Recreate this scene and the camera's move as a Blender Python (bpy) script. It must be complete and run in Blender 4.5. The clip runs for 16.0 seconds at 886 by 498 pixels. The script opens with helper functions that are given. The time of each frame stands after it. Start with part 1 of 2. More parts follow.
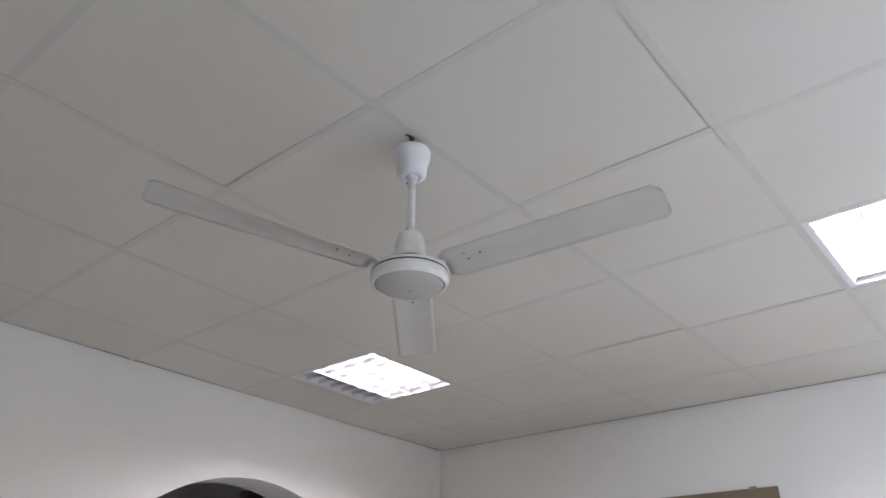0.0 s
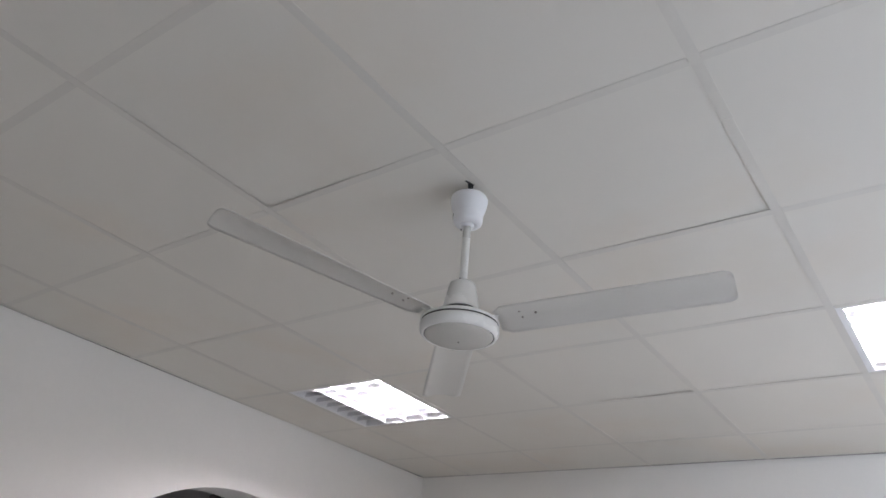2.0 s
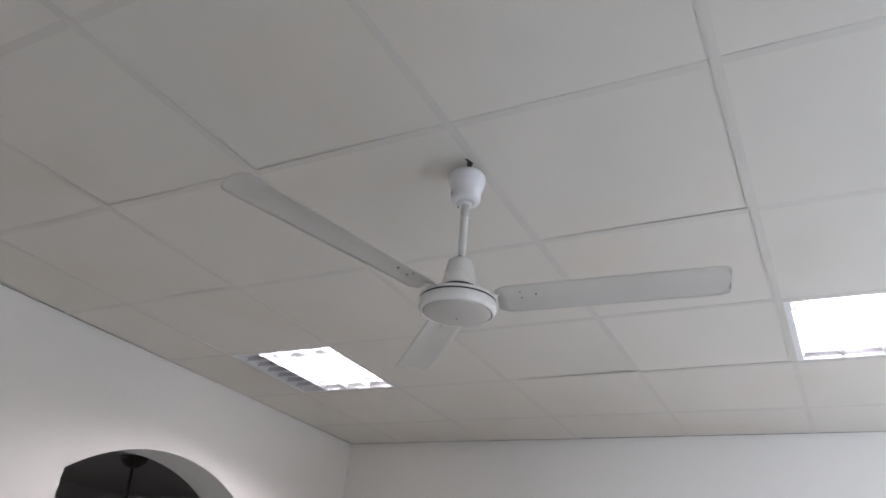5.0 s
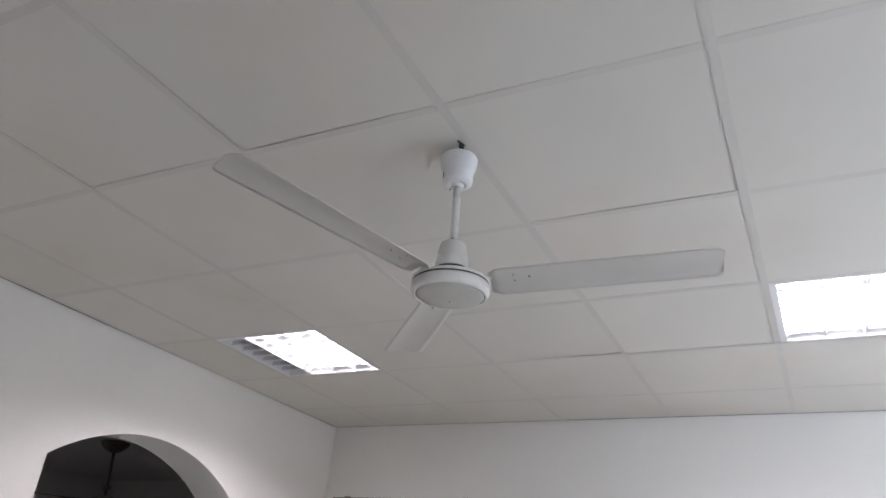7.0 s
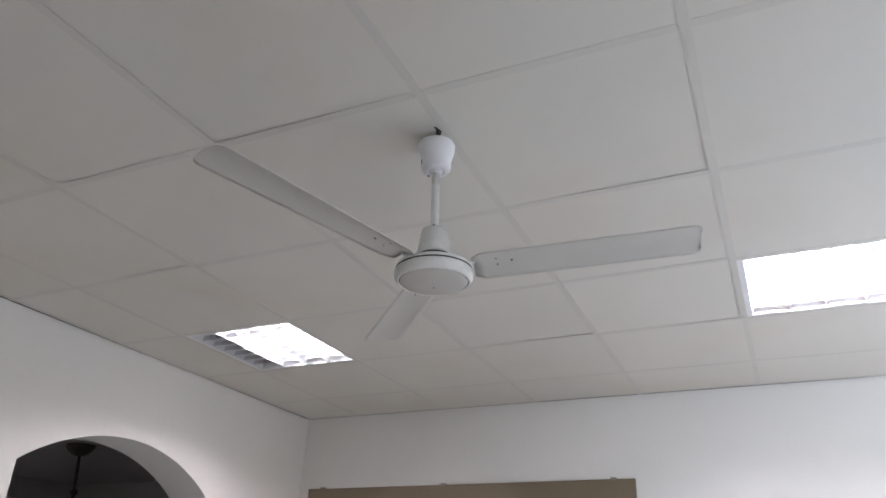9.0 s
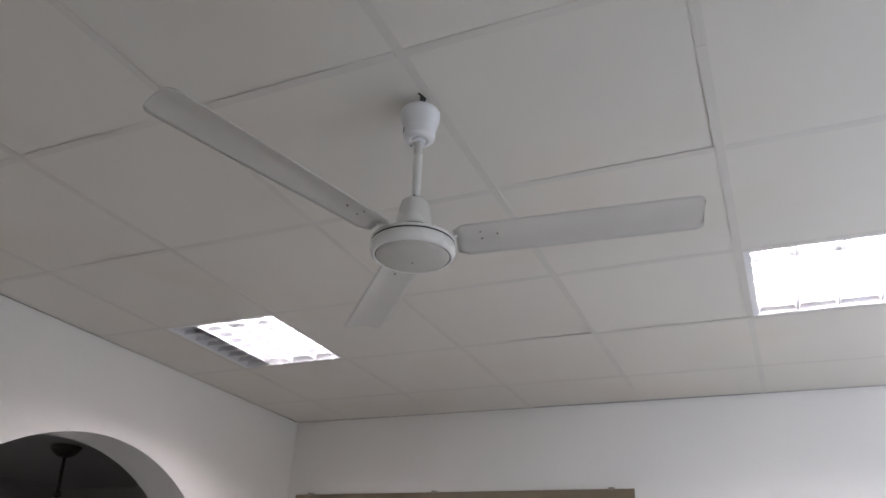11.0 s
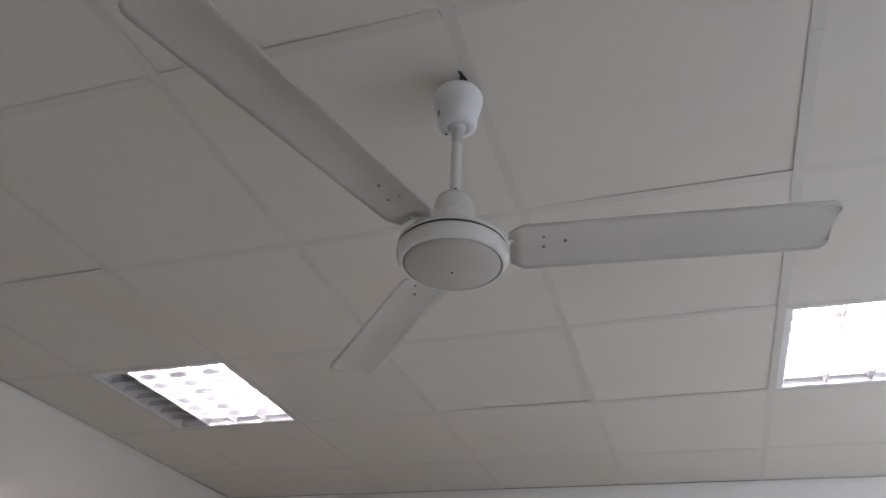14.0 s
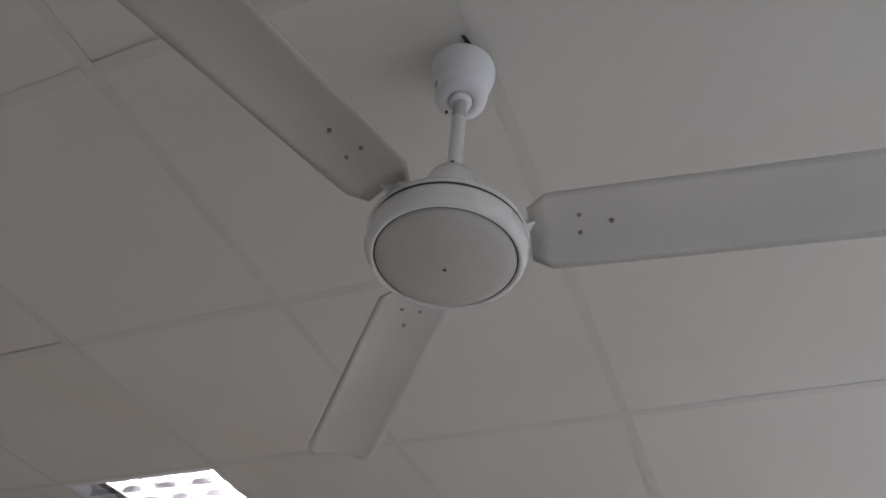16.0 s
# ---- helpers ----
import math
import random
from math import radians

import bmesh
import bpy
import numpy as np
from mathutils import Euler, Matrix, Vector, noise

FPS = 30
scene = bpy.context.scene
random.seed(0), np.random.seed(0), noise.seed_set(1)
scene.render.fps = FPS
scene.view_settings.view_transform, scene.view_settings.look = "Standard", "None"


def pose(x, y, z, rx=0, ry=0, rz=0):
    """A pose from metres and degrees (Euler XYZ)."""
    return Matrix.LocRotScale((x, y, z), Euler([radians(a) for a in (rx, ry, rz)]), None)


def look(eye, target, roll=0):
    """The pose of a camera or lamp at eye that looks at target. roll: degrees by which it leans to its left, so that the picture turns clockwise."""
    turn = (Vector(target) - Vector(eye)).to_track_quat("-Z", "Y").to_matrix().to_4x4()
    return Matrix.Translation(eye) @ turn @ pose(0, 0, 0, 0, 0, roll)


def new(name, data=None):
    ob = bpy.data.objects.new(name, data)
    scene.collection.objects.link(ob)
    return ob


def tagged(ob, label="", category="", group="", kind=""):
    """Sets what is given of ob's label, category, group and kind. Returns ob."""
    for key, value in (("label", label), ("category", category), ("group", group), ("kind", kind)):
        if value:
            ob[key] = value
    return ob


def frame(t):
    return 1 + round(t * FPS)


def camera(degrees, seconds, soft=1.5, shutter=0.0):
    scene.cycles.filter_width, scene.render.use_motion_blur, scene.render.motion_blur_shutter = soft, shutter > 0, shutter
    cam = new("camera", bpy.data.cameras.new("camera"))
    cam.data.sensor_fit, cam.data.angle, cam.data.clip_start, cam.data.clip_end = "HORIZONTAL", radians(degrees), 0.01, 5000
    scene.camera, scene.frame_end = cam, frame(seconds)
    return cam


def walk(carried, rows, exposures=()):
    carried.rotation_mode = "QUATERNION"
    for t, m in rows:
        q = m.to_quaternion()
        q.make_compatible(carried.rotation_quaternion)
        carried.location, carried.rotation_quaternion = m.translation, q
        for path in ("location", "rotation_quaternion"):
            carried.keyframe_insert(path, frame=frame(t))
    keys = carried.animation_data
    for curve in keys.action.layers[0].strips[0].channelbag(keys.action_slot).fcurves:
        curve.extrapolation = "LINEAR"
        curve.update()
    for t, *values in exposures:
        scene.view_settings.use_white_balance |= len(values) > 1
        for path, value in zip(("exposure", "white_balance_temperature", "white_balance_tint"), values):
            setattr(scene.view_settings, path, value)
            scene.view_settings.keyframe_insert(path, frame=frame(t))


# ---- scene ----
cam = camera(62.6, 16.0, soft=1.6)
PATH = [
    (0, (1.031, -0.931, 1.658), (-0.112, 0.405, 2.611), 1.2),
    (0.5, (1.047, -0.902, 1.665), (-0.172, 0.367, 2.616), 0.2),
    (1, (1.056, -0.869, 1.656), (-0.177, 0.393, 2.598), 0.3),
    (1.5, (0.994, -0.907, 1.693), (-0.22, 0.331, 2.689), 4.4),
    (2, (0.907, -1.063, 1.733), (-0.186, 0.29, 2.72), 6.9),
    (2.5, (0.814, -1.138, 1.746), (-0.156, 0.306, 2.733), 6.2),
    (3, (0.753, -1.164, 1.74), (-0.103, 0.352, 2.725), 7.1),
    (3.5, (0.732, -1.204, 1.741), (-0.132, 0.322, 2.703), 7.1),
    (4, (0.73, -1.203, 1.731), (-0.159, 0.312, 2.688), 6.5),
    (6.5, (0.707, -1.187, 1.722), (-0.186, 0.36, 2.622), 6.2),
    (7, (0.697, -1.2, 1.723), (-0.155, 0.369, 2.624), 5.5),
    (7.5, (0.718, -1.213, 1.717), (-0.097, 0.383, 2.604), 4.2),
    (8, (0.671, -1.226, 1.715), (-0.091, 0.397, 2.601), 3.2),
    (8.5, (0.661, -1.233, 1.707), (-0.074, 0.397, 2.604), 3.1),
    (9, (0.651, -1.227, 1.712), (-0.105, 0.403, 2.591), 2.0),
    (11.5, (0.622, -1.037, 1.693), (-0.132, 0.561, 2.629), 3.8),
    (12, (0.494, -1.065, 1.706), (-0.135, 0.565, 2.68), 3.6),
    (12.5, (0.404, -1.064, 1.699), (-0.201, 0.582, 2.66), 4.1),
    (13, (0.349, -0.975, 1.715), (-0.226, 0.634, 2.754), 4.0),
    (13.5, (0.321, -0.838, 1.752), (-0.213, 0.74, 2.859), 4.4),
    (14, (0.301, -0.767, 1.749), (-0.264, 0.797, 2.86), 3.8),
    (14.5, (0.25, -0.666, 1.76), (-0.28, 0.859, 2.941), 6.0),
    (15, (0.201, -0.592, 1.774), (-0.254, 0.9, 3.027), 6.7),
    (15.5, (0.204, -0.479, 1.796), (-0.337, 0.957, 3.078), 4.0),
    (16, (0.238, -0.347, 1.838), (-0.41, 0.943, 3.222), 7.2),
]
LIGHT = [  # seconds, stops, kelvin, tint
    (0, 0.1, 6430, 16.5), (3, 0.13, 6430, 16.5), (9.2, 0.09, 6450, 16.5), (11.5, -0.22, 6550, 17.5), (12.5, -0.29, 6580, 17.5), (14.5, -0.5, 6580, 17.5),
    (15, -0.75, 6550, 17.5), (15.2, -0.8, 6530, 17.5), (15.5, -0.93, 6380, 16.5), (15.8, -0.68, 6530, 17.5), (16, -0.53, 6580, 17.5),
]
walk(cam, [(t, look(eye, target, roll)) for t, eye, target, roll in PATH], LIGHT)

# ---- world and light ----
world = bpy.data.worlds.new("World")
scene.world = world
world.use_nodes = True
sky = world.node_tree.nodes.new("ShaderNodeTexSky")
sky.sky_type, sky.sun_disc = "NISHITA", False
sky.sun_elevation, sky.sun_rotation = radians(40), radians(100)
world.node_tree.links.new(sky.outputs[0], world.node_tree.nodes["Background"].inputs[0])
world.node_tree.nodes["Background"].inputs[1].default_value = 0.10

TUBE_GLOW = 150.0      # glow of a lit fluorescent tube
EAST_POWER, SOUTH_FILL = 36.0, 78.0   # daylight of the inferred east window; fill lamp added on the south side

for power, tint, wide, spread, eye, target in ((EAST_POWER, (0.70, 0.85, 1.0), 2.8, 88, (3.84, 0.95, 1.45), (2.0, 0.95, 3.75)), (SOUTH_FILL, (0.80, 0.895, 1.0), 2.2, 80, (2.5, -3.54, 1.6), (2.6, 1.9, -0.2))):
    lamp = new("unseen_daylight", bpy.data.lights.new("unseen_daylight", "AREA"))
    lamp.data.shape, lamp.data.size, lamp.data.size_y, lamp.data.spread = "RECTANGLE", wide, 1.2, radians(spread)
    lamp.data.energy, lamp.data.color = power, tint
    lamp.matrix_world = look(eye, target)

# ---- plan ----
CEIL = 2.80            # underside of the ceiling grid
TILE = 0.60
WEST, EAST, SOUTH, NORTH = -2.19, 3.72, -3.4, 2.855
WALL_TOP = 3.05


# ---- materials ----
def nodes_of(name):
    m = bpy.data.materials.new(name)
    m.use_nodes = True
    t = m.node_tree
    return m, t, t.nodes["Principled BSDF"], t.links


def paint(name, color, rough=0.6, vary=0.05, scale=3.0, grain=140.0, bump=0.05, metal=0.0, island=0.0, spec=0.5):
    """A surface with broad tone changes, fine grain and relief."""
    m, t, b, link = nodes_of(name)
    co = t.nodes.new("ShaderNodeTexCoord")
    big, fine = t.nodes.new("ShaderNodeTexNoise"), t.nodes.new("ShaderNodeTexNoise")
    big.inputs["Scale"].default_value, big.inputs["Detail"].default_value = scale, 4
    fine.inputs["Scale"].default_value, fine.inputs["Detail"].default_value = grain, 3
    for n in (big, fine):
        link.new(co.outputs["Object"], n.inputs["Vector"])
    mix = t.nodes.new("ShaderNodeMath")
    mix.operation = "MULTIPLY_ADD"
    link.new(fine.outputs[0], mix.inputs[0])
    mix.inputs[1].default_value = 0.3
    link.new(big.outputs[0], mix.inputs[2])
    ramp = t.nodes.new("ShaderNodeMapRange")
    ramp.inputs[1].default_value, ramp.inputs[2].default_value = 0.35, 0.95
    ramp.inputs[3].default_value, ramp.inputs[4].default_value = 1 - vary, 1 + vary
    link.new(mix.outputs[0], ramp.inputs[0])
    tone = ramp.outputs[0]
    if island:
        geo = t.nodes.new("ShaderNodeNewGeometry")
        isl = t.nodes.new("ShaderNodeMapRange")
        isl.inputs[3].default_value, isl.inputs[4].default_value = 1 - island, 1 + island
        link.new(geo.outputs["Random Per Island"], isl.inputs[0])
        both = t.nodes.new("ShaderNodeMath")
        both.operation = "MULTIPLY"
        link.new(tone, both.inputs[0])
        link.new(isl.outputs[0], both.inputs[1])
        tone = both.outputs[0]
    col = t.nodes.new("ShaderNodeVectorMath")
    col.operation = "SCALE"
    col.inputs[0].default_value = color
    link.new(tone, col.inputs["Scale"])
    link.new(col.outputs[0], b.inputs["Base Color"])
    rr = t.nodes.new("ShaderNodeMapRange")
    rr.inputs[3].default_value, rr.inputs[4].default_value = max(0.02, rough - 0.08), min(1, rough + 0.08)
    link.new(big.outputs[0], rr.inputs[0])
    link.new(rr.outputs[0], b.inputs["Roughness"])
    b.inputs["Metallic"].default_value = metal
    b.inputs["Specular IOR Level"].default_value = spec
    if bump:
        bm = t.nodes.new("ShaderNodeBump")
        bm.inputs["Strength"].default_value, bm.inputs["Distance"].default_value = bump, 0.004
        link.new(mix.outputs[0], bm.inputs["Height"])
        link.new(bm.outputs[0], b.inputs["Normal"])
    return m


M_TILE = paint("ceiling_tile_white", (0.715, 0.684, 0.624), 0.75, 0.03, 1.3, 260, 0.06, island=0.012, spec=0.25)
def add_stains(m, tint):
    """Faint warm water stains with soft edges."""
    t = m.node_tree
    b = t.nodes["Principled BSDF"]
    old = b.inputs["Base Color"].links[0].from_socket
    co, n = t.nodes.new("ShaderNodeTexCoord"), t.nodes.new("ShaderNodeTexNoise")
    n.inputs["Scale"].default_value, n.inputs["Detail"].default_value = 1.7, 6
    t.links.new(co.outputs["Object"], n.inputs["Vector"])
    r = t.nodes.new("ShaderNodeMapRange")
    r.inputs[1].default_value, r.inputs[2].default_value, r.inputs[4].default_value = 0.52, 0.75, 0.8
    t.links.new(n.outputs[0], r.inputs[0])
    mix = t.nodes.new("ShaderNodeMix")
    mix.data_type, mix.blend_type = "RGBA", "MULTIPLY"
    t.links.new(r.outputs[0], mix.inputs[0])
    t.links.new(old, mix.inputs[6])
    mix.inputs[7].default_value = (*tint, 1)
    t.links.new(mix.outputs[2], b.inputs["Base Color"])


add_stains(M_TILE, (0.97, 0.925, 0.88))
M_GRID = paint("grid_white_steel", (0.660, 0.630, 0.576), 0.7, 0.05, 5, 90, 0.02, spec=0.3)
M_WALL = paint("wall_white_emulsion", (0.86, 0.84, 0.805), 0.7, 0.035, 1.1, 55, 0.10, spec=0.25)
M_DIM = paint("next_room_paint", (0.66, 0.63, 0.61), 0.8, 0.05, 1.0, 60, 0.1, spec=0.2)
M_SLAB = paint("bare_concrete", (0.20, 0.195, 0.19), 0.9, 0.15, 2, 60, 0.3)
M_FLOOR = paint("floor_tile_beige", (0.285, 0.28, 0.27), 0.35, 0.06, 1.5, 80, 0.03)
M_FAN = paint("fan_white_enamel", (0.83, 0.82, 0.79), 0.28, 0.03, 9, 200, 0.015)
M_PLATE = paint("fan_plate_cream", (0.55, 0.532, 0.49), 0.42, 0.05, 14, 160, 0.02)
M_PLASTIC = paint("canopy_white_plastic", (0.84, 0.84, 0.855), 0.38, 0.02, 12, 220, 0.01)
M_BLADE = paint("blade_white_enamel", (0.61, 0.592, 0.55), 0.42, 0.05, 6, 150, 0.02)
M_DARK = paint("dark_gap", (0.035, 0.033, 0.03), 0.7, 0.2, 20, 120, 0.05)
M_STEEL = paint("blackened_steel", (0.05, 0.048, 0.046), 0.5, 0.2, 20, 150, 0.1, metal=0.6)
M_ALU = paint("louvre_aluminium", (0.72, 0.72, 0.735), 0.42, 0.03, 20, 200, 0.02, metal=1.0)
M_CROSS = paint("polished_aluminium", (0.68, 0.68, 0.695), 0.25, 0.03, 20, 200, 0.02, metal=1.0)
M_HOUSE = paint("luminaire_white_steel", (0.80, 0.80, 0.80), 0.4, 0.03, 8, 120, 0.01)
M_BOARD = paint("board_brown_hardboard", (0.195, 0.149, 0.095), 0.55, 0.12, 2.2, 70, 0.08)
M_CLIP = paint("clip_dull_metal", (0.30, 0.27, 0.24), 0.45, 0.1, 30, 150, 0.05, metal=0.4)
M_FAN_OLD = paint("fan_brown_enamel", (0.085, 0.066, 0.056), 0.3, 0.12, 12, 150, 0.02)
M_FAN_GREY = paint("fan_dusty_grey", (0.30, 0.28, 0.25), 0.5, 0.15, 12, 150, 0.03)
M_CAP = paint("tube_cap_metal", (0.6, 0.6, 0.6), 0.35, 0.05, 30, 150, 0.0, metal=1.0)
M_OFF = paint("unlit_tube_glass", (0.62, 0.63, 0.64), 0.2, 0.03, 20, 150, 0.0)
M_LIT, _t, _b, _l = nodes_of("lit_tube")
_b.inputs["Base Color"].default_value = (0.9, 0.9, 0.9, 1)
_b.inputs["Emission Color"].default_value = (0.975, 0.935, 0.965, 1)
_b.inputs["Emission Strength"].default_value = TUBE_GLOW


# ---- mesh helpers ----
def mesh_of(name, bm, material, smooth=False):
    bmesh.ops.recalc_face_normals(bm, faces=bm.faces)
    me = bpy.data.meshes.new(name)
    bm.to_mesh(me)
    bm.free()
    me.materials.append(material)
    for p in me.polygons:
        p.use_smooth = smooth
    return me


def part(name, bm, material, parent=None, label="", smooth=False):
    """One mesh object under a thing or a part."""
    ob = new(name, mesh_of(name, bm, material, smooth))
    ob.parent = parent
    return tagged(ob, label)


def empty(name, place=(0, 0, 0)):
    ob = new(name)
    ob.location = place
    ob.empty_display_size = 0.1
    return ob


def box(bm, lo, hi):
    vs = [bm.verts.new((x, y, z)) for z in (lo[2], hi[2]) for y in (lo[1], hi[1]) for x in (lo[0], hi[0])]
    for f in ((0, 1, 3, 2), (4, 5, 7, 6), (0, 1, 5, 4), (2, 3, 7, 6), (0, 2, 6, 4), (1, 3, 7, 5)):
        bm.faces.new([vs[i] for i in f])
    return vs


def boxes(*pairs):
    bm = bmesh.new()
    for lo, hi in pairs:
        box(bm, lo, hi)
    return bm


def bevelled(bm, width=0.002, segments=2):
    bmesh.ops.bevel(bm, geom=list(bm.edges), offset=width, segments=segments, affect="EDGES", profile=0.5)
    return bm


def lathe(profile, steps=64, bm=None, centre=(0, 0)):
    """Turns (radius, height) points round the upright axis; radius 0 closes an end."""
    bm = bm or bmesh.new()
    rings = []
    for r, z in profile:
        if r < 1e-6:
            rings.append([bm.verts.new((centre[0], centre[1], z))])
        else:
            rings.append([bm.verts.new((centre[0] + r * math.cos(2 * math.pi * i / steps), centre[1] + r * math.sin(2 * math.pi * i / steps), z)) for i in range(steps)])
    for a, b in zip(rings, rings[1:]):
        for i in range(steps):
            j = (i + 1) % steps
            if len(a) == 1 and len(b) > 1:
                bm.faces.new((a[0], b[i], b[j]))
            elif len(b) == 1 and len(a) > 1:
                bm.faces.new((a[i], a[j], b[0]))
            elif len(a) > 1:
                bm.faces.new((a[i], a[j], b[j], b[i]))
    return bm


def prism(outline, depth):
    """An outline of 3D points, extruded along the vector depth."""
    bm = bmesh.new()
    f = bm.faces.new([bm.verts.new(p) for p in outline])
    got = bmesh.ops.extrude_face_region(bm, geom=[f])
    bmesh.ops.translate(bm, verts=[v for v in got["geom"] if isinstance(v, bmesh.types.BMVert)], vec=depth)
    return bm


def rod(bm, a, b, r, steps=12):
    """A round bar from a to b."""
    a, b = Vector(a), Vector(b)
    turn = (b - a).to_track_quat("Z", "Y").to_matrix()
    ends = [[bm.verts.new(p + turn @ Vector((r * math.cos(2 * math.pi * i / steps), r * math.sin(2 * math.pi * i / steps), 0))) for i in range(steps)] for p in (a, b)]
    for i in range(steps):
        j = (i + 1) % steps
        bm.faces.new((ends[0][i], ends[0][j], ends[1][j], ends[1][i]))
    bm.faces.new(ends[0])
    bm.faces.new(ends[1][::-1])
    return bm


def setting(name, bm, material, label, category):
    return tagged(part(name, bm, material), label, category, kind="structure")


# ---- walls, floor, next room ----
ARCH_A, ARCH_B, SPRING, CROWN, THICK = 0.84, 1.985, 2.196, 2.385, 0.25


def arch_wall():
    half = (ARCH_B - ARCH_A) / 2
    rise = CROWN - SPRING
    radius = half * half / (2 * rise) + rise / 2
    mid = (ARCH_A + ARCH_B) / 2
    low = CROWN - radius
    spread = math.asin(half / radius)
    pts = [(WEST, SOUTH - 0.2, 0), (WEST, ARCH_A, 0)]
    for i in range(33):
        a = -spread + 2 * spread * i / 32
        pts.append((WEST, mid + radius * math.sin(a), low + radius * math.cos(a)))
    pts += [(WEST, ARCH_B, 0), (WEST, NORTH + 0.2, 0), (WEST, NORTH + 0.2, WALL_TOP), (WEST, SOUTH - 0.2, WALL_TOP)]
    bm = prism(pts, (-THICK, 0, 0))
    bmesh.ops.triangulate(bm, faces=[f for f in bm.faces if len(f.verts) > 4])
    return bm


setting("wall_west", arch_wall(), M_WALL, "white painted plaster wall with a segmental arched opening", "wall")
setting("wall_north", boxes(((WEST, NORTH, 0), (EAST + 0.2, NORTH + 0.2, WALL_TOP))), M_WALL, "white painted plaster wall carrying a brown board", "wall")
WIN = (-0.5, 2.4, 0.85, 2.25)
# South opening is added out of view, so its fill lamp brightens the north wall.
FILL_WIN = (1.35, 3.6, 0.85, 2.25)
setting("wall_south", boxes(((WEST, SOUTH - 0.2, 0), (FILL_WIN[0], SOUTH, WALL_TOP)), ((FILL_WIN[1], SOUTH - 0.2, 0), (EAST + 0.2, SOUTH, WALL_TOP)),
                            ((FILL_WIN[0], SOUTH - 0.2, 0), (FILL_WIN[1], SOUTH, FILL_WIN[2])), ((FILL_WIN[0], SOUTH - 0.2, FILL_WIN[3]), (FILL_WIN[1], SOUTH, WALL_TOP))),
        M_WALL, "plain white painted plaster wall with an unseen opening added for fill light", "wall")
setting("wall_east", boxes(((EAST, SOUTH, 0), (EAST + 0.2, WIN[0], WALL_TOP)), ((EAST, WIN[1], 0), (EAST + 0.2, NORTH, WALL_TOP)),
                           ((EAST, WIN[0], 0), (EAST + 0.2, WIN[1], WIN[2])), ((EAST, WIN[0], WIN[3]), (EAST + 0.2, WIN[1], WALL_TOP))),
        M_WALL, "white painted plaster wall with a daylight opening", "wall")
setting("floor", boxes(((-6.8, SOUTH - 0.2, -0.1), (EAST + 0.2, 5.0, 0.0))), M_FLOOR, "beige ceramic tiled floor", "floor")
setting("roof_slab", boxes(((-6.8, SOUTH - 0.2, WALL_TOP), (EAST + 0.2, 5.0, WALL_TOP + 0.15))), M_SLAB, "bare concrete slab above the suspended ceiling", "ceiling")
NX = WEST - THICK
# Fill lamp added out of view to lift the next room's brightness.
far = new("next_room_fill", bpy.data.lights.new("next_room_fill", "AREA"))
far.data.shape, far.data.size, far.data.size_y = "RECTANGLE", 0.8, 1.0
far.data.energy, far.data.color = 4.6, (0.92, 0.95, 1.0)
far.matrix_world = look((-6.62, 0.6, 1.4), (-4.0, 0.6, 1.4))
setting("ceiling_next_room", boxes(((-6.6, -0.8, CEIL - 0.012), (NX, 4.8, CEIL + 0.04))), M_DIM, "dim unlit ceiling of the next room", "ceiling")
# The far wall's opening is added too, to seat the fill lamp.
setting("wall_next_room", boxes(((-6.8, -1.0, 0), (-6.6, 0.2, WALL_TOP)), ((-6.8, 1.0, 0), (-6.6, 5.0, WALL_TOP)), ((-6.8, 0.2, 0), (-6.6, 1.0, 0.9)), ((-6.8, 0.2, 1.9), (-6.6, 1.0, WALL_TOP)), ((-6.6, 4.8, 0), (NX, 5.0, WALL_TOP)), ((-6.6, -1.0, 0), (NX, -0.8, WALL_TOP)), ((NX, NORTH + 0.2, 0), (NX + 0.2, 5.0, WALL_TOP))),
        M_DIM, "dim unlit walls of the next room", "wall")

# ---- suspended ceiling ----
LIGHT_CELLS = [(-3, 2), (1, 2), (5, 2)]
FAN_X, FAN_Y = -0.031, 0.180
COLS, ROWS_ = range(-4, 7), range(-6, 5)
COL_X = {c: TILE * c for c in range(-4, 8)}
ROW_Y = {r: TILE * r + 0.006 for r in range(-6, 6)}
COL_X[-1] -= 0.008
COL_X[1] += 0.008
FL = 0.012             # half the flange width of a tee
rng = random.Random(4)


# tiles that ride up on the tees; corners: 0 south-west, 1 south-east, 2 north-east, 3 north-west
LOOSE = {(-1, -1): {0: 0.0018, 3: 0.0030, 2: 0.0003}, (0, 0): {1: 0.0002, 2: 0.0022, 3: 0.0008}, (0, -1): {1: 0.0002, 2: 0.0004, 3: 0.0008},
         (-1, 2): {2: 0.0040, 3: 0.0002}, (0, 2): {2: 0.0026, 3: 0.0004}, (-2, -1): {3: 0.0022}, (-3, 0): {2: 0.0028, 3: 0.0004}, (0, 1): {2: 0.0014}, (-4, 0): {2: 0.0026}}


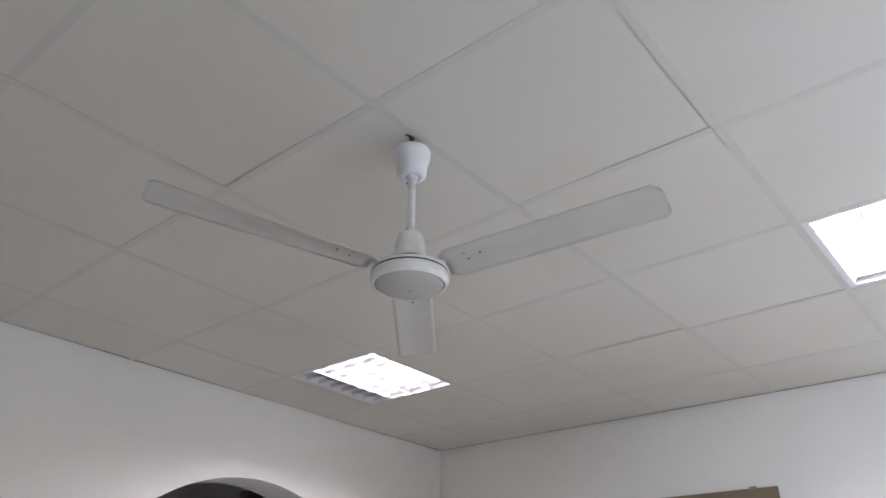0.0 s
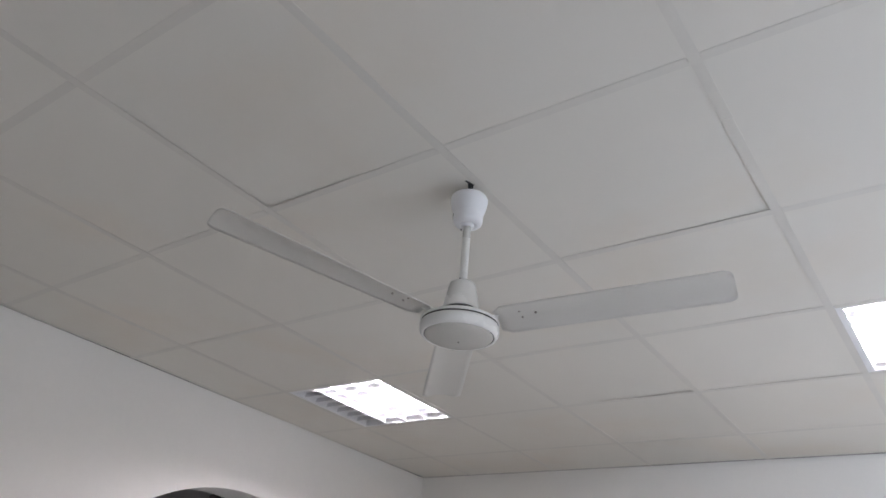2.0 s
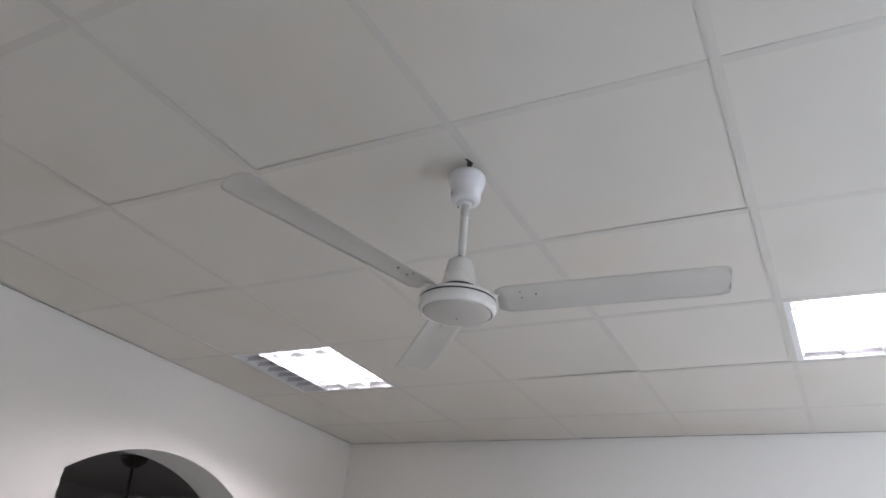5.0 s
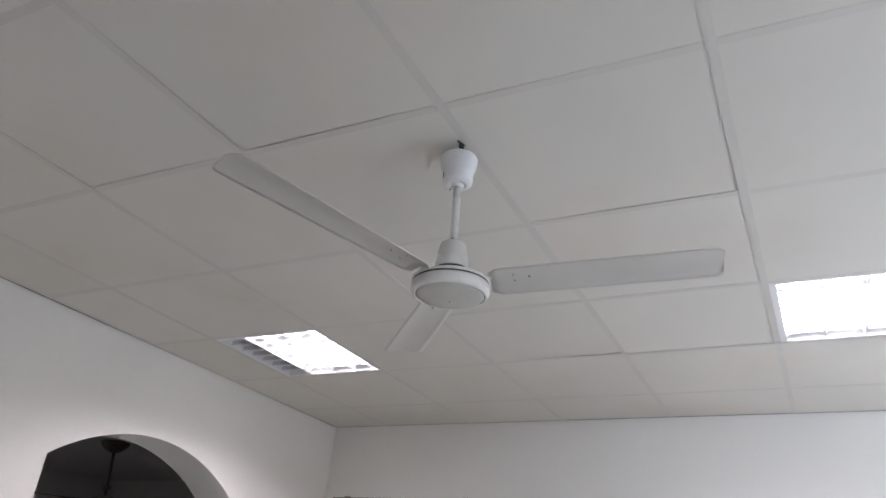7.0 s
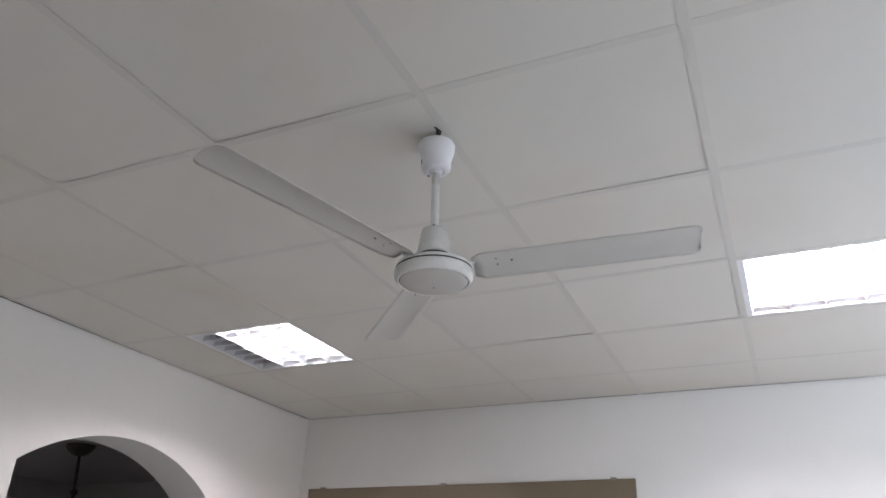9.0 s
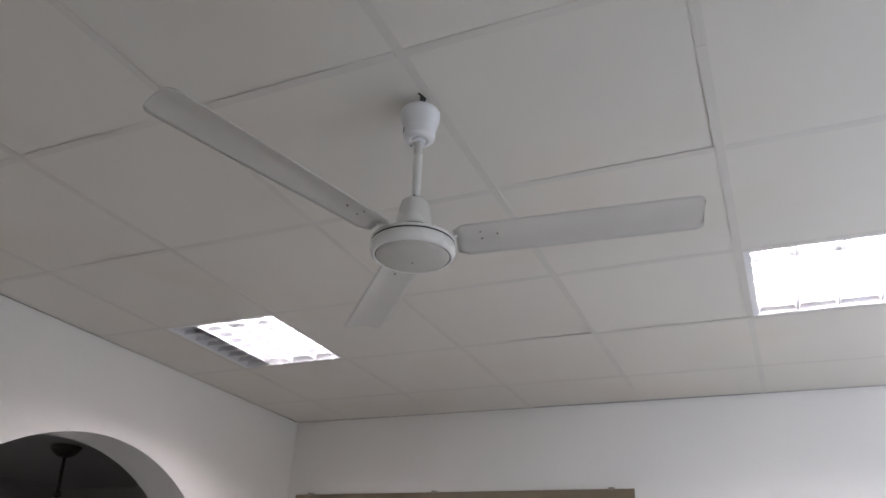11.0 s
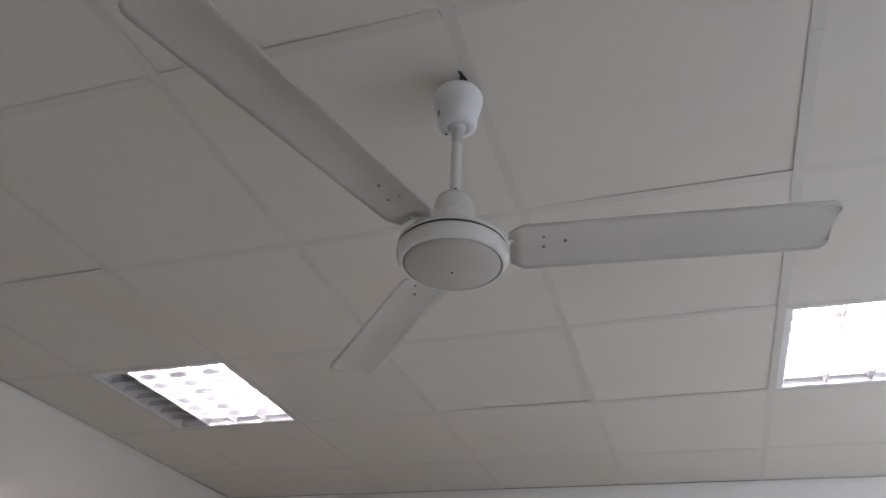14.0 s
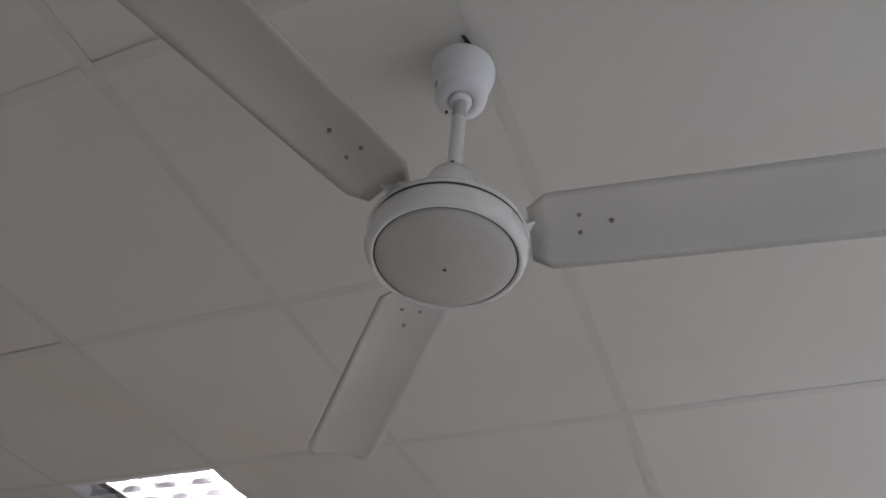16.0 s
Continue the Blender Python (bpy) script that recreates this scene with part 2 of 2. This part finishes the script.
def ceiling_tiles():
    bm = bmesh.new()
    for c in COLS:
        for r in ROWS_:
            if (c, r) in LIGHT_CELLS:
                continue
            x0, x1 = max(COL_X[c] + 0.004, WEST + 0.013), min(COL_X[c + 1] - 0.004, EAST - 0.013)
            y0, y1 = max(ROW_Y[r] + 0.004, SOUTH + 0.013), min(ROW_Y[r + 1] - 0.004, NORTH - 0.013)
            lift = [CEIL + 0.0006 + rng.choice((0.0, 0.0001, 0.0002, 0.0004, 0.0007)) for _ in range(4)]
            for k, up_by in LOOSE.get((c, r), {}).items():
                lift[k] = CEIL + 0.0006 + 1.25 * up_by
            vs = [bm.verts.new(p) for p in ((x0, y0, lift[0]), (x1, y0, lift[1]), (x1, y1, lift[2]), (x0, y1, lift[3]))]
            up = [bm.verts.new(v.co + Vector((0, 0, 0.012))) for v in vs]
            bm.faces.new(vs)
            bm.faces.new(up[::-1])
            for i in range(4):
                j = (i + 1) % 4
                bm.faces.new((vs[i], vs[j], up[j], up[i]))
    return bm


setting("ceiling", ceiling_tiles(), M_TILE, "white square suspended ceiling tiles, some lying slightly unevenly", "ceiling")


grid = tagged(empty("ceiling_grid"), "white steel tee bars of the suspended ceiling", "trim", kind="structure")


def tee_bars():
    for c in range(-3, 7):
        x = COL_X[c]
        y = SOUTH + 0.01
        while y < NORTH - 0.01:
            e = min(y + 1.8, NORTH - 0.006)
            d = rng.uniform(-0.0012, 0.0012)
            part("main_tee", boxes(((x - FL + d, y, CEIL), (x + FL + d, e - 0.0008, CEIL + 0.0008)), ((x - 0.0015, y, CEIL + 0.0008), (x + 0.0015, e, CEIL + 0.034))), M_GRID, grid)
            y = e
    for r in range(-5, 5):
        y = ROW_Y[r]
        for c in range(-4, 7):
            a, b = max(COL_X[c] + FL, WEST + 0.006), min(COL_X[c + 1] - FL, EAST - 0.006)
            d, s = rng.uniform(-0.002, 0.002), rng.uniform(-0.0015, 0.0015)
            bm = bmesh.new()
            vs = box(bm, (a + 0.0012, y - FL + d, CEIL + 0.0003), (b - 0.0012, y + FL + d, CEIL + 0.0011))
            for v in vs:
                if v.co.x > (a + b) / 2:
                    v.co.y += s
            box(bm, (a, y - 0.0015, CEIL + 0.0011), (b, y + 0.0015, CEIL + 0.034))
            part("cross_tee", bm, M_GRID, grid)


tee_bars()


def wall_angle():
    """Edge trim along the walls, with an uneven gap behind it."""
    bm = bmesh.new()
    W = 0.02
    for along, a, b in (("y", SOUTH, NORTH), ("x", WEST, EAST)):
        for side in (0, 1):
            p = a
            while p < b - 0.05:
                e = min(p + rng.uniform(0.5, 1.3), b)
                g0, g1 = rng.uniform(0.004, 0.021), rng.uniform(0.004, 0.021)
                if along == "y":
                    w = WEST if side == 0 else EAST
                    s = 1 if side == 0 else -1
                    q = [(w + s * g0, p), (w + s * (g0 + W), p), (w + s * (g1 + W), e), (w + s * g1, e)]
                else:
                    w = SOUTH if side == 0 else NORTH
                    s = 1 if side == 0 else -1
                    q = [(p, w + s * g0), (p, w + s * (g0 + W)), (e, w + s * (g1 + W)), (e, w + s * g1)]
                lo = [bm.verts.new((x, y, CEIL - 0.0005)) for x, y in q]
                hi = [bm.verts.new((x, y, CEIL + 0.0008)) for x, y in q]
                bm.faces.new(lo)
                bm.faces.new(hi)
                for i in range(4):
                    j = (i + 1) % 4
                    bm.faces.new((lo[i], lo[j], hi[j], hi[i]))
                p = e
    return bm


# Near-black strips above the edge angle; their colour stands in for the gap's shade.
GAP = 0.022
setting("trim_gap_shade", boxes(((WEST, SOUTH, CEIL + 0.0016), (WEST + GAP, NORTH, CEIL + 0.003)), ((EAST - GAP, SOUTH, CEIL + 0.0016), (EAST, NORTH, CEIL + 0.003)),
                                 ((WEST + GAP, NORTH - GAP, CEIL + 0.0016), (EAST - GAP, NORTH, CEIL + 0.003)), ((WEST + GAP, SOUTH, CEIL + 0.0016), (EAST - GAP, SOUTH + GAP, CEIL + 0.003))),
        M_DARK, "dark strip painting in the shade between wall and edge angle", "trim")
setting("trim_wall_angle", wall_angle(), M_GRID, "white steel edge angle where ceiling meets walls", "trim")

# ---- recessed louvre lights ----
OPEN = 0.548           # clear opening of a luminaire
PITCH = OPEN / 4       # one channel for each tube
DEEP = 0.085


def wedge(length, top, bottom, height, along):
    """A louvre wedge that narrows downwards, with curved flanks."""
    prof = []
    for i in range(6):
        f = i / 5
        prof.append((bottom / 2 + (top - bottom) / 2 * f ** 1.7, height * f))
    ring = [(-w, z) for w, z in prof] + [(w, z) for w, z in reversed(prof)]
    if along == "y":
        return prism([(w, -length / 2, z) for w, z in ring], (0, length, 0))
    return prism([(-length / 2, w, z) for w, z in ring], (length, 0, 0))


def half_wedge(length, top, height):
    """The sloped reflector along one side of the opening; it faces +x."""
    ring = [(0, 0), (0.002, 0)] + [(0.002 + top * (i / 5) ** 1.7, height * i / 5) for i in range(1, 6)] + [(0, height)]
    return prism([(w, -length / 2, z) for w, z in ring], (0, length, 0))


WEDGE_MESH = mesh_of("channel_wedge", wedge(OPEN, 0.046, 0.006, 0.038, "y"), M_ALU)
BLADE_MESH = mesh_of("louvre_blade", wedge(PITCH - 0.008, 0.0075, 0.004, 0.020, "x"), M_CROSS)
SHEET_MESH = mesh_of("reflector_sheet", boxes(((-0.001, -OPEN / 2, 0.041), (0.001, OPEN / 2, DEEP))), M_ALU)
SIDE_MESH = mesh_of("side_reflector", half_wedge(OPEN, 0.024, 0.038), M_ALU)
END_MESH = mesh_of("end_reflector", half_wedge(OPEN, 0.014, 0.022), M_ALU)
TUBE_PROFILE = [(0, -0.262), (0.0128, -0.262), (0.0128, 0.262), (0, 0.262)]


def tube_mesh(name, material):
    bm = lathe(TUBE_PROFILE, 16)
    bmesh.ops.rotate(bm, verts=bm.verts, matrix=Matrix.Rotation(radians(90), 3, "X"))
    return mesh_of(name, bm, material, True)


def cap_mesh():
    bm = lathe([(0, -0.009), (0.0136, -0.009), (0.0136, 0.009), (0, 0.009)], 16)
    bmesh.ops.rotate(bm, verts=bm.verts, matrix=Matrix.Rotation(radians(90), 3, "X"))
    return mesh_of("end_cap", bm, M_CAP, True)


LIT_MESH, OFF_MESH, CAP_MESH = tube_mesh("lit_tube", M_LIT), tube_mesh("unlit_tube", M_OFF), cap_mesh()


def child(name, mesh, parent, place, turn=0.0):
    ob = new(name, mesh)
    ob.parent = parent
    ob.matrix_basis = pose(*place, 0, 0, turn)
    return ob


def louvre_light(cell, dead=()):
    cx = (COL_X[cell[0]] + COL_X[cell[0] + 1]) / 2 + (0.009 if cell[0] == 1 else 0)
    cy = (ROW_Y[cell[1]] + ROW_Y[cell[1] + 1]) / 2 + 0.004
    light = empty("recessed_light", (cx, cy, CEIL + 0.0022))
    o, e = OPEN / 2, 0.294
    part("housing", boxes(((-o - 0.003, -o - 0.003, DEEP), (o + 0.003, o + 0.003, DEEP + 0.003)),
                          ((-o - 0.003, -o, 0.0015), (-o, o, DEEP)), ((o, -o, 0.0015), (o + 0.003, o, DEEP)),
                          ((-o - 0.003, -o - 0.003, 0.0015), (o + 0.003, -o, DEEP)), ((-o - 0.003, o, 0.0015), (o + 0.003, o + 0.003, DEEP))),
         M_HOUSE, light, "white enamelled steel housing")
    part("rim", boxes(((-e, -e, 0), (-o, e, 0.0015)), ((o, -e, 0), (e, e, 0.0015)), ((-o, -e, 0), (o, -o, 0.0015)), ((-o, o, 0), (o, e, 0.0015))), M_HOUSE, light)
    for s, a in ((-1, 0), (1, 180)):
        child("side_reflector", SIDE_MESH, light, (s * o, 0, 0.002), a)
        child("end_reflector", END_MESH, light, (0, s * o, 0.0025), 90 if s < 0 else -90)
    for i in range(1, 4):
        child("channel_wedge", WEDGE_MESH, light, (-o + PITCH * i, 0, 0.002))
        child("reflector_sheet", SHEET_MESH, light, (-o + PITCH * i, 0, 0.0))
    for i in range(4):
        x = -o + PITCH * (i + 0.5)
        for k in range(1, 7):
            child("louvre_blade", BLADE_MESH, light, (x, -o + OPEN * k / 7, 0.004))
        tube = child("tube", OFF_MESH if i in dead else LIT_MESH, light, (x, 0, 0.056))
        tagged(tube, "unlit fluorescent tube" if i in dead else "glowing white fluorescent tube")
        for s in (-1, 1):
            child("end_cap", CAP_MESH, tube, (0, s * 0.2645, 0))
    return tagged(light, "square recessed fluorescent light with silver louvre" + (", one tube dead" if dead else ", all tubes lit"), "ceiling light", "recessed ceiling lights")


louvre_light(LIGHT_CELLS[0], dead=(0,))
for cell in LIGHT_CELLS[1:]:
    louvre_light(cell)

# ---- ceiling fan ----
fan = empty("ceiling_fan", (FAN_X, FAN_Y, CEIL))
fan.rotation_euler = (radians(0.95), radians(-0.8), 0)   # it hangs a little out of plumb
tagged(fan, "white three-blade ceiling fan hanging from the tiled ceiling", "ceiling fan", "ceiling fans")


def fan_parts():
    canopy = part("canopy", lathe([(0.012, -0.030), (0.036, -0.0255), (0.0445, -0.0265), (0.0472, -0.032), (0.0470, -0.042), (0.0445, -0.056),
                                   (0.0405, -0.069), (0.0380, -0.0765), (0.0374, -0.079), (0.0376, -0.094), (0.0360, -0.101), (0.0322, -0.1055), (0.0250, -0.108), (0.0185, -0.108),
                                   (0.0180, -0.102), (0.0120, -0.100)], 64), M_PLASTIC, fan, "white plastic canopy cup", True)
    bm = lathe([(0.0, 0.0009), (0.0055, 0.0007), (0.0060, -0.0015), (0.0, -0.002)], 20)
    bmesh.ops.scale(bm, vec=(0.7, 1.6, 1), verts=bm.verts)
    az = radians(-140)
    slot = part("slot", bm, M_DARK, canopy, "dark oval cable slot")
    out, up = Vector((math.cos(az), math.sin(az), 0)), Vector((0, 0, 1))
    turn = Matrix((up.cross(out), up, out)).transposed().to_4x4()
    slot.matrix_basis = Matrix.Translation((0.0372 * math.cos(az), 0.0372 * math.sin(az), -0.084)) @ turn
    screw = part("set_screw", lathe([(0.0, -0.003), (0.0022, -0.003), (0.0022, 0.002), (0, 0.002)], 10), M_STEEL, canopy, "small dark screw")
    screw.location = (-0.024, 0.008, -0.1080)
    hook = bmesh.new()
    rod(hook, (0.013, -0.023, 0.008), (0.006, -0.008, -0.034), 0.0042, 10)
    rod(hook, (0.020, -0.018, 0.004), (0.006, -0.006, -0.034), 0.0026, 10)
    part("hanger_hook", hook, M_STEEL, fan, "blackened steel hanger hook above the canopy")
    part("ceiling_hole", prism([(0.010, -0.040, -0.0004), (0.015, -0.039, -0.0004), (0.022, -0.013, -0.0004), (0.013, -0.011, -0.0004)], (0, 0, 0.0012)), M_DARK, fan, "dark chipped hole in the tile")
    part("down_rod", lathe([(0.0, -0.09), (0.0095, -0.09), (0.0095, -0.300), (0, -0.300)], 28), M_FAN, fan, "", True)
    part("rod_collar", lathe([(0.0095, -0.098), (0.0155, -0.100), (0.0165, -0.108), (0.0150, -0.113), (0.0097, -0.114)], 36), M_PLASTIC, fan, "", True)
    cover = part("motor_cover", lathe([(0.0100, -0.2730), (0.0140, -0.2690), (0.0240, -0.2700), (0.0305, -0.2750), (0.0335, -0.2850), (0.0375, -0.3070),
                                       (0.0410, -0.3260), (0.0430, -0.3380), (0.0435, -0.3435), (0.0400, -0.3435)], 56), M_FAN, fan, "white bell-shaped cover over the motor", True)
    for az in (-70, 115):
        s = part("cover_screw", lathe([(0, 0.0015), (0.002, 0.001), (0.002, -0.001), (0, -0.001)], 8), M_STEEL, cover)
        s.location = (0.028 * math.cos(radians(az)), 0.028 * math.sin(radians(az)), -0.2715)
    part("motor_neck", lathe([(0.0425, -0.3425), (0.0405, -0.3450), (0.0405, -0.3590), (0.0450, -0.3600)], 48), M_DARK, fan, "dark ring under the cover", True)
    part("motor_top", lathe([(0.0410, -0.3560), (0.0500, -0.3555), (0.0620, -0.3600), (0.0780, -0.3650), (0.0870, -0.3700), (0.0925, -0.3735), (0.0935, -0.3770), (0.0932, -0.3790), (0.0880, -0.3795)], 80), M_FAN, fan, "", True)
    part("motor_seam", lathe([(0.0900, -0.3785), (0.0912, -0.3790), (0.0912, -0.3835), (0.0900, -0.3840)], 80), M_DARK, fan, "dark seam round the motor", True)
    part("motor_body", lathe([(0.0890, -0.3830), (0.0916, -0.3832), (0.0927, -0.3850), (0.0932, -0.3890), (0.0928, -0.3965), (0.0908, -0.4030), (0.0880, -0.4072), (0.0850, -0.4094), (0.0828, -0.4098), (0.0814, -0.4085), (0.0808, -0.4050)], 96), M_FAN, fan, "glossy white motor band", True)
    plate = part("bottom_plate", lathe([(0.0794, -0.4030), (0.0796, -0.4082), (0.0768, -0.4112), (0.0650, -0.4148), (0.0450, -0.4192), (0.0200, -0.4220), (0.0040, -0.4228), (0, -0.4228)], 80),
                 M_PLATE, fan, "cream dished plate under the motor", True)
    part("plate_seam", lathe([(0.0814, -0.4076), (0.0785, -0.4076)], 80), M_DARK, fan, "dark seam round the plate")
    s = part("centre_screw", lathe([(0, -0.4210), (0.0022, -0.4215), (0.0022, -0.4235), (0, -0.4238)], 12), M_DARK, plate, "small dark centre screw")
    return plate


fan_parts()


def blade_bm(r0=0.094, r1=0.605, wide=0.118, narrow=0.100):
    """A pressed metal blade along +x: cambered, twisted, with rounded tip corners."""
    bm = bmesh.new()
    n, k = 28, 10
    top, low = [], []
    steps = [i / (n - 6) * 0.955 for i in range(n - 6)] + [1 - 0.045 * (1 - math.sin(math.pi / 2 * i / 6)) for i in range(7)]
    for f in steps:
        x = r0 + (r1 - r0) * f
        half = (narrow + (wide - narrow) * f) / 2
        end = max(0.0, (x - (r1 - 0.022)) / 0.022)
        half -= 0.022 * (1 - math.sqrt(max(0.0, 1 - end * end)))
        start = max(0.0, ((r0 + 0.022) - x) / 0.022)
        half -= 0.016 * start ** 1.6
        pitch = -radians(8.0 - 2.5 * f)
        a, b = [], []
        for j in range(k + 1):
            u = -1 + 2 * j / k
            camber = 0.007 * (1 - u * u) - 0.007 * max(0.0, u - 0.2) * (1.15 - f)
            y, z = u * half, camber
            y, z = y * math.cos(pitch) - z * math.sin(pitch), y * math.sin(pitch) + z * math.cos(pitch)
            z += 0.035 * (x - r0)
            a.append(bm.verts.new((x, y, z)))
            b.append(bm.verts.new((x, y, z - 0.0016)))
        top.append(a)
        low.append(b)
    for i in range(n):
        for j in range(k):
            bm.faces.new((top[i][j], top[i + 1][j], top[i + 1][j + 1], top[i][j + 1]))
            bm.faces.new((low[i][j], low[i][j + 1], low[i + 1][j + 1], low[i + 1][j]))
        for j in (0, k):
            bm.faces.new((top[i][j], top[i + 1][j], low[i + 1][j], low[i][j]))
    for i in (0, n):
        for j in range(k):
            bm.faces.new((top[i][j], top[i][j + 1], low[i][j + 1], low[i][j]))
    return bm


def bracket_bm():
    """The cranked iron between motor and blade."""
    bm = boxes(((0.080, -0.012, -0.001), (0.140, 0.012, 0.003)))
    bmesh.ops.subdivide_edges(bm, edges=list(bm.edges), cuts=2)
    for v in bm.verts:
        f = (v.co.x - 0.08) / 0.06
        v.co.y *= 0.75 + 0.25 * f
        v.co.z += -math.tan(radians(8)) * v.co.y * f + 0.0068 * f
    return bm


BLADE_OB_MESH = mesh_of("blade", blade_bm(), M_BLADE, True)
BRACKET_MESH = mesh_of("blade_bracket", bracket_bm(), M_FAN)
BOLT_MESH = mesh_of("bolt", lathe([(0, -0.0023), (0.0022, -0.002), (0.0026, -0.0005), (0.0026, 0.003), (0, 0.003)], 10), M_CLIP)
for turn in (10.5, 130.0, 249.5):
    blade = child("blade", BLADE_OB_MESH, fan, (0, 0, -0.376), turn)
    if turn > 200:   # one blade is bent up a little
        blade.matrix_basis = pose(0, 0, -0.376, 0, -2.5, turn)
    child("blade_bracket", BRACKET_MESH, blade, (0, 0, 0.0045))
    for bx, by in ((0.150, 0.012), (0.150, -0.012), (0.185, 0.0)):
        child("bolt", BOLT_MESH, blade, (bx, by, 0.0072 - 0.16 * by))

# ---- board on the north wall ----
board = tagged(empty("notice_board", (-1.09, NORTH, 1.15)), "large brown hardboard notice board hung on the white wall", "notice board")
part("panel", bevelled(boxes(((-1.025, -0.022, 0.0), (1.025, -0.004, 1.200))), 0.0025, 2), M_BOARD, board, "brown hardboard panel")
part("backing_batten", boxes(((-0.95, -0.004, 1.05), (0.95, -0.0005, 1.12))), M_BOARD, board)
for x in (-0.92, -0.09, 0.91):
    bm = bevelled(boxes(((-0.015, -0.0255, -0.007), (0.015, -0.0225, 0.008)), ((-0.015, -0.0255, 0.0005), (0.015, 0.0, 0.008))), 0.0015, 1)
    part("hanging_clip", bm, M_CLIP, board, "dull metal mirror clip").location = (x, 0, 1.2)

# ---- fan in the next room ----
old = tagged(empty("ceiling_fan", (-4.50, 3.05, CEIL - 0.012)), "dark brown ceiling fan hanging in the unlit next room", "ceiling fan", "ceiling fans")
part("canopy", lathe([(0, 0.0), (0.112, 0.0), (0.115, -0.008), (0.108, -0.026), (0.088, -0.052), (0.058, -0.075), (0.030, -0.086), (0, -0.088)], 40), M_FAN_OLD, old, "dark bowl-shaped canopy", True)
part("down_rod", lathe([(0, -0.07), (0.013, -0.07), (0.013, -0.44), (0, -0.44)], 16), M_FAN_OLD, old, "", True)
part("rod_cap", lathe([(0.013, -0.340), (0.024, -0.345), (0.030, -0.365), (0.026, -0.382), (0.013, -0.385)], 20), M_FAN_OLD, old, "", True)
part("motor", lathe([(0, -0.427), (0.06, -0.429), (0.105, -0.447), (0.120, -0.475), (0.120, -0.505), (0.100, -0.527), (0, -0.537)], 40), M_FAN_GREY, old, "dusty grey motor housing", True)
old.rotation_euler = (radians(3.0), radians(-3.0), 0)
OLD_BLADE = mesh_of("old_blade", blade_bm(0.15, 0.62, 0.14, 0.12), M_FAN_OLD, True)
for turn in (20, 140, 260):
    child("blade", OLD_BLADE, old, (0, 0, -0.473), turn)
